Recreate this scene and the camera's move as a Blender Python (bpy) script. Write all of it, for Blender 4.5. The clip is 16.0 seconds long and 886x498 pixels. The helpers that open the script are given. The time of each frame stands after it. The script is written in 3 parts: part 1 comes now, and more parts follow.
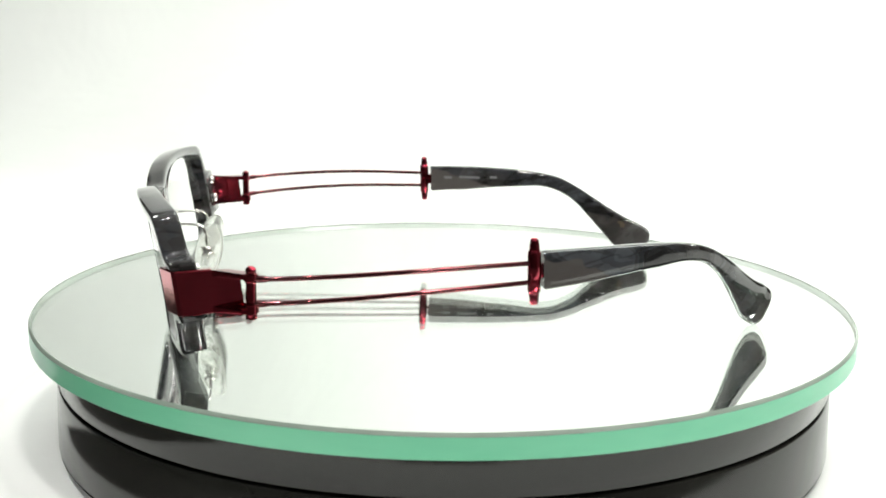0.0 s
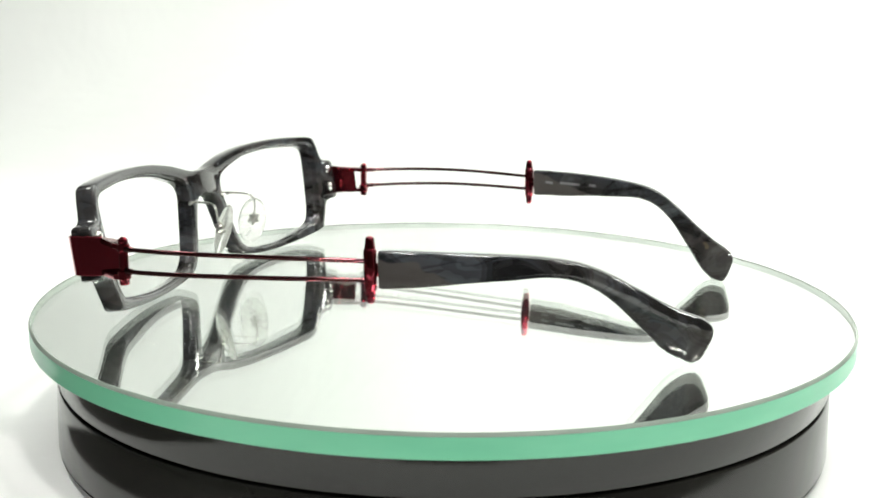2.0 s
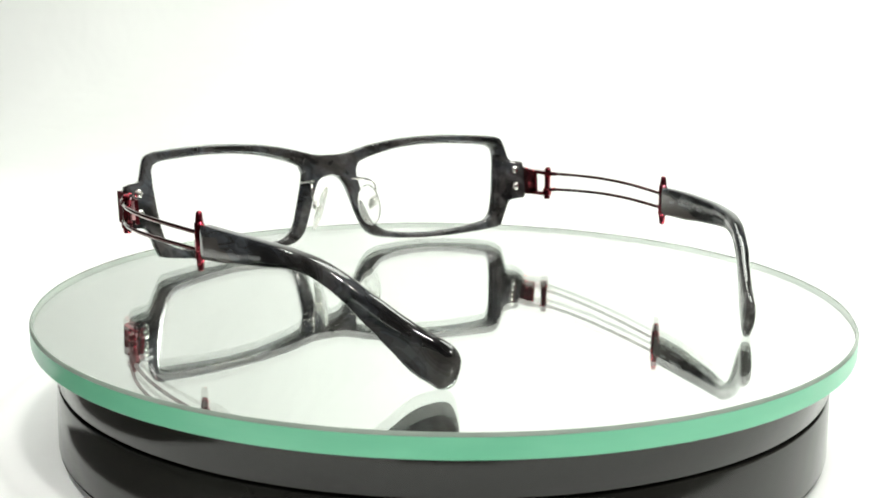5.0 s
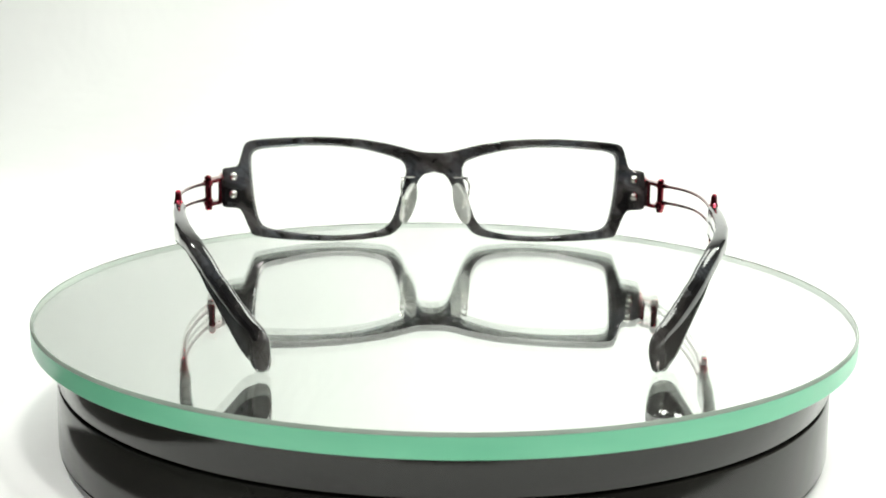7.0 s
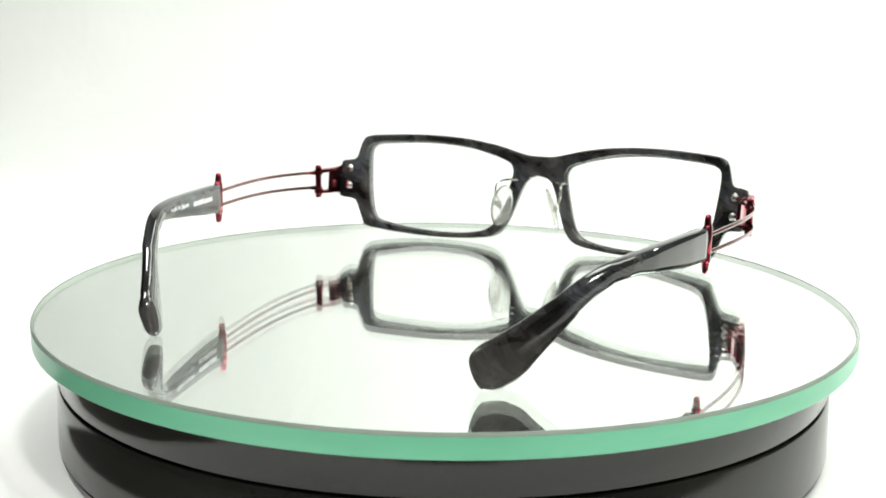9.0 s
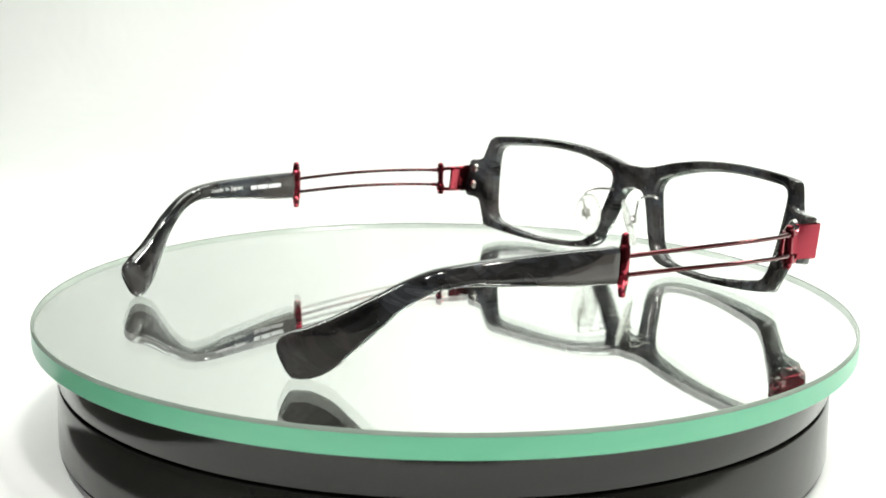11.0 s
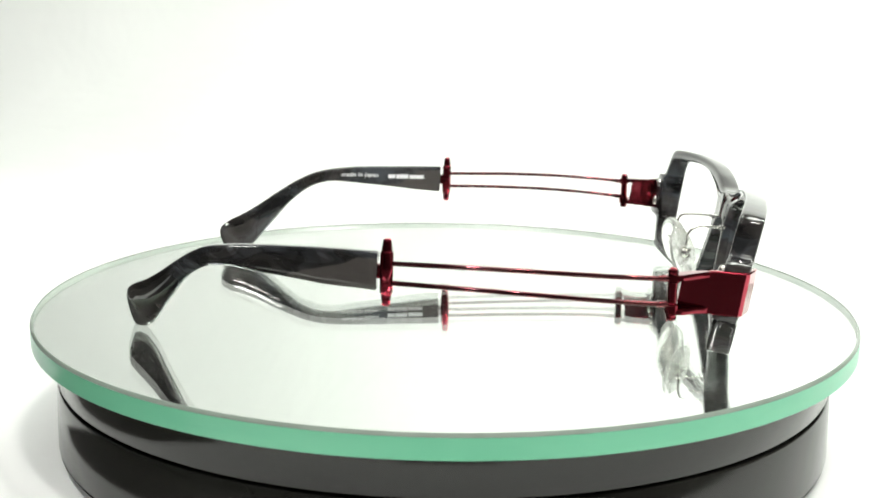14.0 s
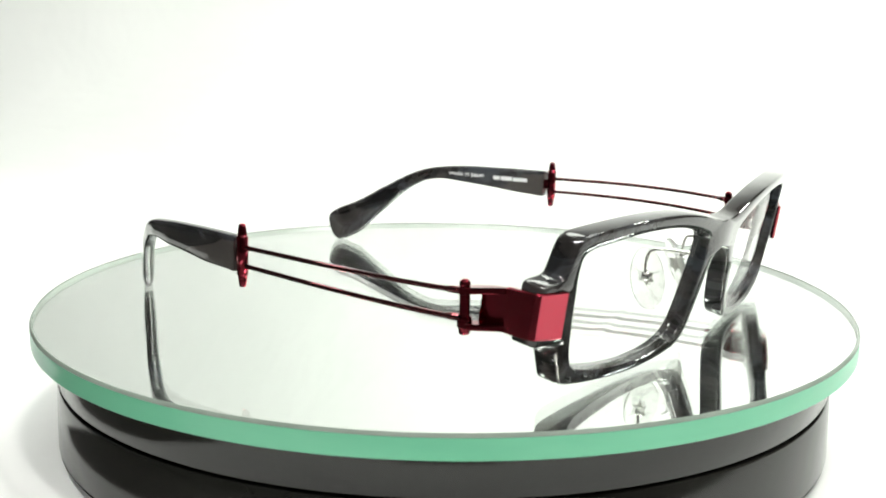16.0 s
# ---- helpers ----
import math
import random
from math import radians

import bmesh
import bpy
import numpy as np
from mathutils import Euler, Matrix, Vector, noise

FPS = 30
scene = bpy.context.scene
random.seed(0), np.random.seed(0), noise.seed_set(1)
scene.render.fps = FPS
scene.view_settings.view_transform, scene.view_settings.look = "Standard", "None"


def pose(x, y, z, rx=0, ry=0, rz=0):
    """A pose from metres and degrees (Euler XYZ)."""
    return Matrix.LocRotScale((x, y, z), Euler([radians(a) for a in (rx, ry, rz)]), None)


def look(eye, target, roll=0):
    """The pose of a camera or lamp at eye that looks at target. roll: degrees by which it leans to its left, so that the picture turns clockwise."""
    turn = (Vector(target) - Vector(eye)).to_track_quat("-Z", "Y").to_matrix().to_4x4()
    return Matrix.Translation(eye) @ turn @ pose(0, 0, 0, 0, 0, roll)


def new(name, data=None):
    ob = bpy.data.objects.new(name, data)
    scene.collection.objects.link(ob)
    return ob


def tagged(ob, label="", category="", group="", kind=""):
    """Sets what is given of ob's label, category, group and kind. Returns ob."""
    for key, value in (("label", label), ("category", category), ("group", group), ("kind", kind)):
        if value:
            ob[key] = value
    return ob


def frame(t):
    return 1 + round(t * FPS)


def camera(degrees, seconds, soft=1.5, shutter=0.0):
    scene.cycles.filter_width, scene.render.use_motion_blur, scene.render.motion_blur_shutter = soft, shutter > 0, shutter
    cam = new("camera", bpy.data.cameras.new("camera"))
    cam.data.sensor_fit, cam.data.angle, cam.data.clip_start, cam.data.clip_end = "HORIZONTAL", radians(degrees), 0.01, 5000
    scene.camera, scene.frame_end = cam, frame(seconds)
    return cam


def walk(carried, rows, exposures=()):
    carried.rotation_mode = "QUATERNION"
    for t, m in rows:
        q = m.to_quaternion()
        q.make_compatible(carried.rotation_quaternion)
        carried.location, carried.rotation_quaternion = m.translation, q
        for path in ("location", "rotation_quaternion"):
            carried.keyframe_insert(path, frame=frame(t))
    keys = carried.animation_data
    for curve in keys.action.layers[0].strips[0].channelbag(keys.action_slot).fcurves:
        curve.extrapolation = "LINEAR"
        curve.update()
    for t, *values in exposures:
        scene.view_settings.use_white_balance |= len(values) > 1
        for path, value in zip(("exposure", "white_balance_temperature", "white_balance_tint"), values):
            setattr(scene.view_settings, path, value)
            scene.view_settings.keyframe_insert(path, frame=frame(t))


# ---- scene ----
# ---- the camera stands still before a small turntable ----
cam = camera(43.66, 16.0, soft=1.7)
EYE = (0.0, -0.29316, 0.07205)
AIM = (-0.00059, 0.00075, 0.01189)
CAM_POSE = look(EYE, AIM, 0.83)
cam.data.dof.use_dof, cam.data.dof.focus_distance, cam.data.dof.aperture_fstop = True, 0.262, 34.0
walk(cam, [(0.0, CAM_POSE), (16.0, CAM_POSE)], [(0.0, 0.0), (16.0, 0.0)])

MM = 0.001
TURN_RATE = -13.97      # degrees a second, on average


def heading(t):
    """Degrees by which the plate and the glasses are turned at t seconds."""
    return 100.6 - 14.222 * t + 0.0603 * t * t - 0.00301 * t ** 3


# ---- light: a white sweep lit by studio lamps in a dim room ----
world = bpy.data.worlds.new("room_light")
scene.world = world
world.use_nodes = True
world.node_tree.nodes["Background"].inputs[0].default_value = (0.9, 0.95, 1.0, 1)
world.node_tree.nodes["Background"].inputs[1].default_value = 0.04


def area_lamp(name, eye, target, size_x, size_y, watts, colour=(1, 1, 1), shape="RECTANGLE"):
    data = bpy.data.lights.new(name, "AREA")
    data.shape, data.size, data.size_y = shape, size_x, size_y
    data.energy, data.color = watts, colour
    ob = new(name, data)
    ob.matrix_world = look(eye, target)
    return ob


STUDIO = (0.955, 1.0, 0.92)
# unseen fill, added to brighten the room that metal and glass reflect
area_lamp("unseen_fill_lamp", (1.05, -0.95, 1.66), (1.05, -0.95, 0), 0.5, 0.25, 13.0, (1.0, 0.97, 0.9))
area_lamp("studio_lamp_left", (-0.50, 0.20, 0.66), (-0.12, 0.06, 0), 0.14, 0.14, 1.25, STUDIO, "DISK")
area_lamp("studio_lamp_right", (0.45, 0.25, 0.80), (0.05, 0.12, 0), 0.36, 0.36, 3.3, STUDIO, "DISK")
area_lamp("studio_lamp_rear", (0.05, 0.40, 0.80), (0.05, 0.3, 0), 0.36, 0.36, 2.6, STUDIO, "DISK")
area_lamp("studio_lamp_backdrop", (0.78, 0.35, 0.55), (0.28, 0.85, 0.15), 0.16, 0.16, 4.6, STUDIO, "DISK")
area_lamp("spot_lamp_front", (-0.26, -0.50, 0.80), (0, 0, 0), 0.06, 0.06, 2.4, (1, 0.98, 0.95), "DISK")
area_lamp("spot_lamp_middle", (-0.10, -0.46, 0.82), (0, 0, 0), 0.06, 0.06, 2.4, (1, 0.98, 0.95), "DISK")
area_lamp("spot_lamp_side", (0.36, -0.42, 0.78), (0, 0, 0), 0.06, 0.06, 2.4, (1, 0.98, 0.95), "DISK")


# ---- materials ----
def material(name):
    m = bpy.data.materials.new(name)
    m.use_nodes = True
    nt = m.node_tree
    return m, nt, nt.nodes["Principled BSDF"]


def link(nt, a, b):
    nt.links.new(a, b)


def node(nt, kind, **values):
    n = nt.nodes.new(kind)
    for key, value in values.items():
        if key in n.inputs:
            n.inputs[key].default_value = value
    return n


def ramp(nt, source, stops, sharp="LINEAR"):
    n = nt.nodes.new("ShaderNodeValToRGB")
    n.color_ramp.interpolation = sharp
    while len(n.color_ramp.elements) < len(stops):
        n.color_ramp.elements.new(0.5)
    for e, (place, colour) in zip(n.color_ramp.elements, stops):
        e.position = place
        e.color = (*colour, 1) if not isinstance(colour, float) else (colour, colour, colour, 1)
    link(nt, source, n.inputs["Fac"])
    return n.outputs["Color"]


def coords(nt, scale=(1, 1, 1), turn=(0, 0, 0)):
    tc = nt.nodes.new("ShaderNodeTexCoord")
    mp = nt.nodes.new("ShaderNodeMapping")
    mp.inputs["Scale"].default_value = scale
    mp.inputs["Rotation"].default_value = turn
    link(nt, tc.outputs["Object"], mp.inputs["Vector"])
    return mp.outputs["Vector"]


def bump(nt, bsdf, height, strength, distance):
    b = node(nt, "ShaderNodeBump", Strength=strength, Distance=distance)
    link(nt, height, b.inputs["Height"])
    link(nt, b.outputs["Normal"], bsdf.inputs["Normal"])


def streaks(nt, turn, stretch, scale, detail, distortion):
    """Noise drawn out along one leaning direction of the sheet."""
    lean = coords(nt, (1, 1, 1), turn)
    mp = nt.nodes.new("ShaderNodeMapping")
    mp.inputs["Scale"].default_value = stretch
    link(nt, lean, mp.inputs["Vector"])
    n = node(nt, "ShaderNodeTexNoise", Scale=scale, Detail=detail, Roughness=0.45, Distortion=distortion)
    link(nt, mp.outputs["Vector"], n.inputs["Vector"])
    return n.outputs["Fac"]


def blend(nt, kind, factor, a, b):
    mix = nt.nodes.new("ShaderNodeMix")
    mix.data_type, mix.blend_type = "RGBA", kind
    for slot, value in ((0, factor), (6, a), (7, b)):
        if isinstance(value, (int, float)):
            mix.inputs[slot].default_value = value
        elif isinstance(value, tuple):
            mix.inputs[slot].default_value = (*value, 1)
        else:
            link(nt, value, mix.inputs[slot])
    return mix.outputs[2]


def mat_acetate():
    m, nt, p = material("marbled_acetate")
    turn = (0.22, 0.75, 0.2)
    # sheets of bluish grey and brownish black, cut across with crisp edges
    big = streaks(nt, turn, (1.0, 0.26, 0.42), 170.0, 1.0, 0.9)
    grey = ramp(nt, big, [(0.36, (0.009, 0.009, 0.010)), (0.395, (0.025, 0.024, 0.024)), (0.445, (0.020, 0.020, 0.021)), (0.458, (0.036, 0.037, 0.040)), (0.52, (0.032, 0.032, 0.034)),
                          (0.533, (0.053, 0.054, 0.059)), (0.585, (0.045, 0.045, 0.046)), (0.6, (0.066, 0.069, 0.076)), (0.7, (0.057, 0.057, 0.061))])
    # thin dark veins along the grain
    vein = streaks(nt, (0.3, 0.6, 0.12), (1.0, 0.14, 0.55), 150.0, 1.5, 1.4)
    lines = ramp(nt, vein, [(0.43, 1.0), (0.47, 0.62), (0.498, 0.55), (0.508, 1.0)])
    c = blend(nt, "MULTIPLY", 0.8, grey, lines)
    # slow change between a cold and a warm grey
    tint = streaks(nt, (0.1, 0.3, 0.5), (1.0, 0.5, 1.0), 60.0, 1.0, 0.5)
    c = blend(nt, "MULTIPLY", 1.0, c, ramp(nt, tint, [(0.42, (0.94, 1.0, 1.03)), (0.55, (1.03, 1.0, 0.93))]))
    # small crisp dark blots
    blot = streaks(nt, (0.5, 0.9, 0.3), (1.0, 0.55, 0.8), 260.0, 1.0, 0.6)
    c = blend(nt, "MULTIPLY", 0.4, c, ramp(nt, blot, [(0.42, 0.3), (0.445, 0.5), (0.46, 1.0)]))
    # rare tortoise-brown flakes in the sheet
    spot = streaks(nt, (0.9, 0.1, 0.7), (1, 0.6, 1), 140.0, 1.0, 0.8)
    c = blend(nt, "MIX", ramp(nt, spot, [(0.76, 0.0), (0.78, 0.7)]), c, (0.10, 0.073, 0.042))
    # a plain brownish grey tone in the temples, in a long wedge below a leaning line
    # the room's flat brown reflection is put into this colour
    place = nt.nodes.new("ShaderNodeSeparateXYZ")
    link(nt, coords(nt), place.inputs[0])

    def calc(kind, a, b, third=0.0):
        n = nt.nodes.new("ShaderNodeMath")
        n.operation = kind
        for slot, value in enumerate((a, b, third)):
            if isinstance(value, float):
                n.inputs[slot].default_value = value
            else:
                link(nt, value, n.inputs[slot])
        return n.outputs[0]

    wave = streaks(nt, (0, 0, 0), (1.0, 0.5, 1.0), 130.0, 2.0, 0.8)
    line = calc("MULTIPLY_ADD", place.outputs["Y"], 0.2375, 0.0264)
    line = calc("MULTIPLY_ADD", calc("SUBTRACT", wave, 0.5), 0.007, line)
    below = calc("SMOOTH_MIN", calc("MULTIPLY", calc("SUBTRACT", line, place.outputs["Z"]), 2500.0), 1.0, 0.2)
    below = calc("MULTIPLY", calc("MAXIMUM", below, 0.0), calc("LESS_THAN", place.outputs["Y"], 0.0))
    # it thins out towards the tips, and shows in patches in the front
    tips = calc("MINIMUM", calc("MAXIMUM", calc("MULTIPLY_ADD", place.outputs["Y"], 45.0, 3.0), 0.35), 1.0)
    below = calc("MULTIPLY", below, tips)
    patches = calc("MULTIPLY", ramp(nt, wave, [(0.5, 0.0), (0.53, 0.3)]), calc("GREATER_THAN", place.outputs["Y"], 0.0))
    below = calc("ADD", below, patches)
    c = blend(nt, "MIX", calc("MULTIPLY", below, 0.85), c, (0.078, 0.071, 0.067))
    link(nt, c, p.inputs["Base Color"])
    p.inputs["Roughness"].default_value = 0.05
    p.inputs["IOR"].default_value = 1.5
    p.inputs["Coat Weight"].default_value = 0.4
    p.inputs["Coat Roughness"].default_value = 0.02
    return m


def mat_red_metal(name, rough, colour):
    m, nt, p = material(name)
    n = node(nt, "ShaderNodeTexNoise", Scale=250.0, Detail=2.0)
    link(nt, coords(nt), n.inputs["Vector"])
    c = ramp(nt, n.outputs["Fac"], [(0.2, tuple(0.92 * v for v in colour)), (0.8, colour)])
    link(nt, c, p.inputs["Base Color"])
    p.inputs["Roughness"].default_value = rough
    p.inputs["Metallic"].default_value = 1.0
    p.inputs["Coat Weight"].default_value = 0.5
    p.inputs["Coat Roughness"].default_value = 0.04
    return m


def mat_steel():
    m, nt, p = material("polished_steel")
    n = node(nt, "ShaderNodeTexNoise", Scale=600.0, Detail=2.0)
    link(nt, coords(nt), n.inputs["Vector"])
    link(nt, ramp(nt, n.outputs["Fac"], [(0.3, (0.78, 0.77, 0.73)), (0.7, (0.86, 0.85, 0.82))]), p.inputs["Base Color"])
    p.inputs["Metallic"].default_value = 1.0
    p.inputs["Roughness"].default_value = 0.25
    return m


def mat_clear(name, colour, rough, ior):
    m, nt, p = material(name)
    p.inputs["Base Color"].default_value = (*colour, 1)
    p.inputs["Transmission Weight"].default_value = 1.0
    p.inputs["Roughness"].default_value = rough
    p.inputs["IOR"].default_value = ior
    return m


def mat_pad():
    """Clear silicone with a little milk in it, which lets light through diffusely."""
    m = mat_clear("clear_silicone", (0.985, 0.99, 0.975), 0.06, 1.2)
    nt = m.node_tree
    p, out = nt.nodes["Principled BSDF"], nt.nodes["Material Output"]
    n = node(nt, "ShaderNodeTexNoise", Scale=400.0, Detail=2.0)
    link(nt, coords(nt), n.inputs["Vector"])
    milk = nt.nodes.new("ShaderNodeBsdfTranslucent")
    milk.inputs["Color"].default_value = (0.93, 0.94, 0.91, 1)
    mix = nt.nodes.new("ShaderNodeMixShader")
    link(nt, ramp(nt, n.outputs["Fac"], [(0.3, 0.16), (0.7, 0.28)]), mix.inputs[0])
    link(nt, p.outputs[0], mix.inputs[1])
    link(nt, milk.outputs[0], mix.inputs[2])
    link(nt, mix.outputs[0], out.inputs["Surface"])
    return m


def mat_glass_edge():
    m, nt, p = material("green_ground_glass")
    n = node(nt, "ShaderNodeTexNoise", Scale=60.0, Detail=3.0)
    link(nt, coords(nt, (1, 1, 4)), n.inputs["Vector"])
    c = ramp(nt, n.outputs["Fac"], [(0.3, (0.20, 0.63, 0.395)), (0.7, (0.225, 0.67, 0.425))])
    link(nt, c, p.inputs["Base Color"])
    p.inputs["Roughness"].default_value = 0.35
    p.inputs["IOR"].default_value = 1.35
    p.inputs["Coat Weight"].default_value = 0.25
    p.inputs["Coat Roughness"].default_value = 0.12
    return m


def mat_mirror():
    m, nt, p = material("silver_mirror_coating")
    p.inputs["Base Color"].default_value = (0.955, 0.97, 0.955, 1)
    p.inputs["Metallic"].default_value = 0.993    # slightly under full metal, so diffuse white lifts the dark reflections
    p.inputs["Roughness"].default_value = 0.0
    return m


def mat_black_plastic():
    m, nt, p = material("glossy_black_plastic")
    n = node(nt, "ShaderNodeTexNoise", Scale=35.0, Detail=4.0)
    link(nt, coords(nt), n.inputs["Vector"])
    c = ramp(nt, n.outputs["Fac"], [(0.3, (0.0115, 0.0118, 0.0100)), (0.7, (0.0155, 0.0158, 0.0138))])
    link(nt, c, p.inputs["Base Color"])
    r = ramp(nt, n.outputs["Fac"], [(0.3, 0.1), (0.7, 0.15)])
    link(nt, r, p.inputs["Roughness"])
    return m


def mat_white_cloth():
    m, nt, p = material("white_backdrop_cloth")
    n = node(nt, "ShaderNodeTexNoise", Scale=4.5, Detail=4.0, Roughness=0.55, Distortion=0.6)
    link(nt, coords(nt), n.inputs["Vector"])
    c = ramp(nt, n.outputs["Fac"], [(0.3, (0.80, 0.815, 0.80)), (0.7, (0.84, 0.85, 0.84))])
    link(nt, c, p.inputs["Base Color"])
    p.inputs["Roughness"].default_value = 0.9
    bump(nt, p, n.outputs["Fac"], 0.3, 0.03)
    return m


def mat_plain(name, lo, hi, scale, rough):
    m, nt, p = material(name)
    n = node(nt, "ShaderNodeTexNoise", Scale=scale, Detail=5.0)
    link(nt, coords(nt), n.inputs["Vector"])
    c = ramp(nt, n.outputs["Fac"], [(0.3, lo), (0.7, hi)])
    link(nt, c, p.inputs["Base Color"])
    p.inputs["Roughness"].default_value = rough
    return m


ACETATE = mat_acetate()
RED = mat_red_metal("red_anodised_metal", 0.1, (0.27, 0.016, 0.032))
RED_SATIN = mat_red_metal("red_satin_metal", 0.14, (0.44, 0.038, 0.066))
WIRE = mat_red_metal("dark_red_wire_metal", 0.08, (0.17, 0.035, 0.042))
STEEL = mat_steel()
LENS = mat_clear("clear_lens", (1, 1, 1), 0.0, 1.07)
PAD = mat_pad()
GLASS = mat_clear("float_glass", (0.97, 1.0, 0.98), 0.0, 1.5)
EDGE = mat_glass_edge()
BEVEL = mat_plain("frosted_bevel", (0.24, 0.30, 0.255), (0.30, 0.36, 0.31), 80.0, 0.25)
RIM_LINE = mat_plain("dark_rim_line", (0.05, 0.058, 0.053), (0.08, 0.088, 0.083), 80.0, 0.35)
MIRROR = mat_mirror()
BLACK = mat_black_plastic()
CLOTH = mat_white_cloth()
PRINT = mat_plain("pale_silver_print", (0.7, 0.7, 0.72), (0.82, 0.82, 0.83), 900.0, 0.5)
# same print on the right temple, its dimness put into a darker colour
DIMMED_PRINT = mat_plain("dimmed_grey_print", (0.10, 0.10, 0.105), (0.2, 0.2, 0.205), 1500.0, 0.5)
WALL = mat_plain("dark_grey_wall_paint", (0.09, 0.086, 0.08), (0.12, 0.115, 0.11), 3.0, 0.8)
# unseen east wall is made paler, to brighten reflections from the right
BOUNCE_WALL = mat_plain("bounce_wall_grey", (0.20, 0.19, 0.18), (0.25, 0.24, 0.23), 3.0, 0.8)
FLOOR = mat_plain("dark_floor", (0.06, 0.055, 0.05), (0.1, 0.09, 0.08), 5.0, 0.6)
DARK = mat_plain("dark_table_laminate", (0.03, 0.028, 0.026), (0.05, 0.046, 0.042), 9.0, 0.5)
CEIL = mat_plain("white_ceiling_paint", (0.6, 0.6, 0.58), (0.66, 0.66, 0.64), 3.0, 0.9)


# ---- mesh helpers ----
def part(name, bm, mat, parent=None, label="", smooth=40):
    bmesh.ops.recalc_face_normals(bm, faces=bm.faces)
    me = bpy.data.meshes.new(name)
    bm.to_mesh(me)
    bm.free()
    for m in (mat if isinstance(mat, (list, tuple)) else [mat]):
        me.materials.append(m)
    if smooth:
        for f in me.polygons:
            f.use_smooth = True
        me.set_sharp_from_angle(angle=radians(smooth))
    ob = new(name, me)
    if parent is not None:
        ob.parent = parent
    if label:
        tagged(ob, label)
    return ob


def loft(bm, rings, closed_ring=True, caps=True, closed_path=False):
    """Join rings of equal length (points in millimetres) into a skin."""
    vs = [[bm.verts.new(Vector(p) * MM) for p in r] for r in rings]
    n = len(vs[0])
    steps = len(vs) if closed_path else len(vs) - 1
    for i in range(steps):
        a, b = vs[i], vs[(i + 1) % len(vs)]
        for j in range(n if closed_ring else n - 1):
            k = (j + 1) % n
            bm.faces.new((a[j], a[k], b[k], b[j]))
    if caps and not closed_path:
        bm.faces.new(vs[0][::-1])
        bm.faces.new(vs[-1])
    return vs


def lathe(bm, profile, steps=48, centre=(0, 0), closed=False):
    """Turn a profile of (radius, height) in millimetres round a vertical axis."""
    rings = []
    for i in range(steps):
        a = 2 * math.pi * i / steps
        rings.append([(centre[0] + r * math.cos(a), centre[1] + r * math.sin(a), z) for r, z in profile])
    return loft(bm, rings, closed_ring=closed, caps=False, closed_path=True)


def box(bm, lo, hi, bevel=0.2):
    """A bevelled box between two corners, in millimetres."""
    made = bmesh.ops.create_cube(bm, size=1.0)["verts"]
    for v in made:
        v.co = Vector([(lo[i] + (v.co[i] + 0.5) * (hi[i] - lo[i])) * MM for i in range(3)])
    edges = list({e for v in made for e in v.link_edges})
    if bevel:
        bmesh.ops.bevel(bm, geom=edges, offset=bevel * MM, segments=2, affect="EDGES", profile=0.6)


def smooth_path(points, per=6):
    """Catmull-Rom through points."""
    pts = [Vector(p) for p in points]
    pts = [2 * pts[0] - pts[1], *pts, 2 * pts[-1] - pts[-2]]
    out = []
    for i in range(1, len(pts) - 2):
        a, b, c, d = pts[i - 1:i + 3]
        for k in range(per):
            t = k / per
            out.append(0.5 * (2 * b + (c - a) * t + (2 * a - 5 * b + 4 * c - d) * t * t + (3 * b - a - 3 * c + d) * t ** 3))
    out.append(pts[-2])
    return out


def tube(bm, points, radius, sides=10, flat=1.0):
    """A wire along points; flat squeezes it sideways."""
    rings = []
    for i, p in enumerate(points):
        d = (points[min(i + 1, len(points) - 1)] - points[max(i - 1, 0)]).normalized()
        side = d.cross(Vector((0, 0, 1)))
        side = side.normalized() if side.length > 1e-3 else Vector((1, 0, 0))
        up = side.cross(d)
        rad = radius(i / (len(points) - 1)) if callable(radius) else radius
        rings.append([p + rad * (flat * math.cos(a) * side + math.sin(a) * up) for a in (2 * math.pi * j / sides for j in range(sides))])
    loft(bm, rings)


def chaikin(points, rounds, closed):
    for _ in range(rounds):
        out = []
        n = len(points)
        for i in range(n if closed else n - 1):
            (ax, az), (bx, bz) = points[i], points[(i + 1) % n]
            out += [(0.8 * ax + 0.2 * bx, 0.8 * az + 0.2 * bz), (0.2 * ax + 0.8 * bx, 0.2 * az + 0.8 * bz)]
        points = out if closed else [points[0], *out, points[-1]]
    return points


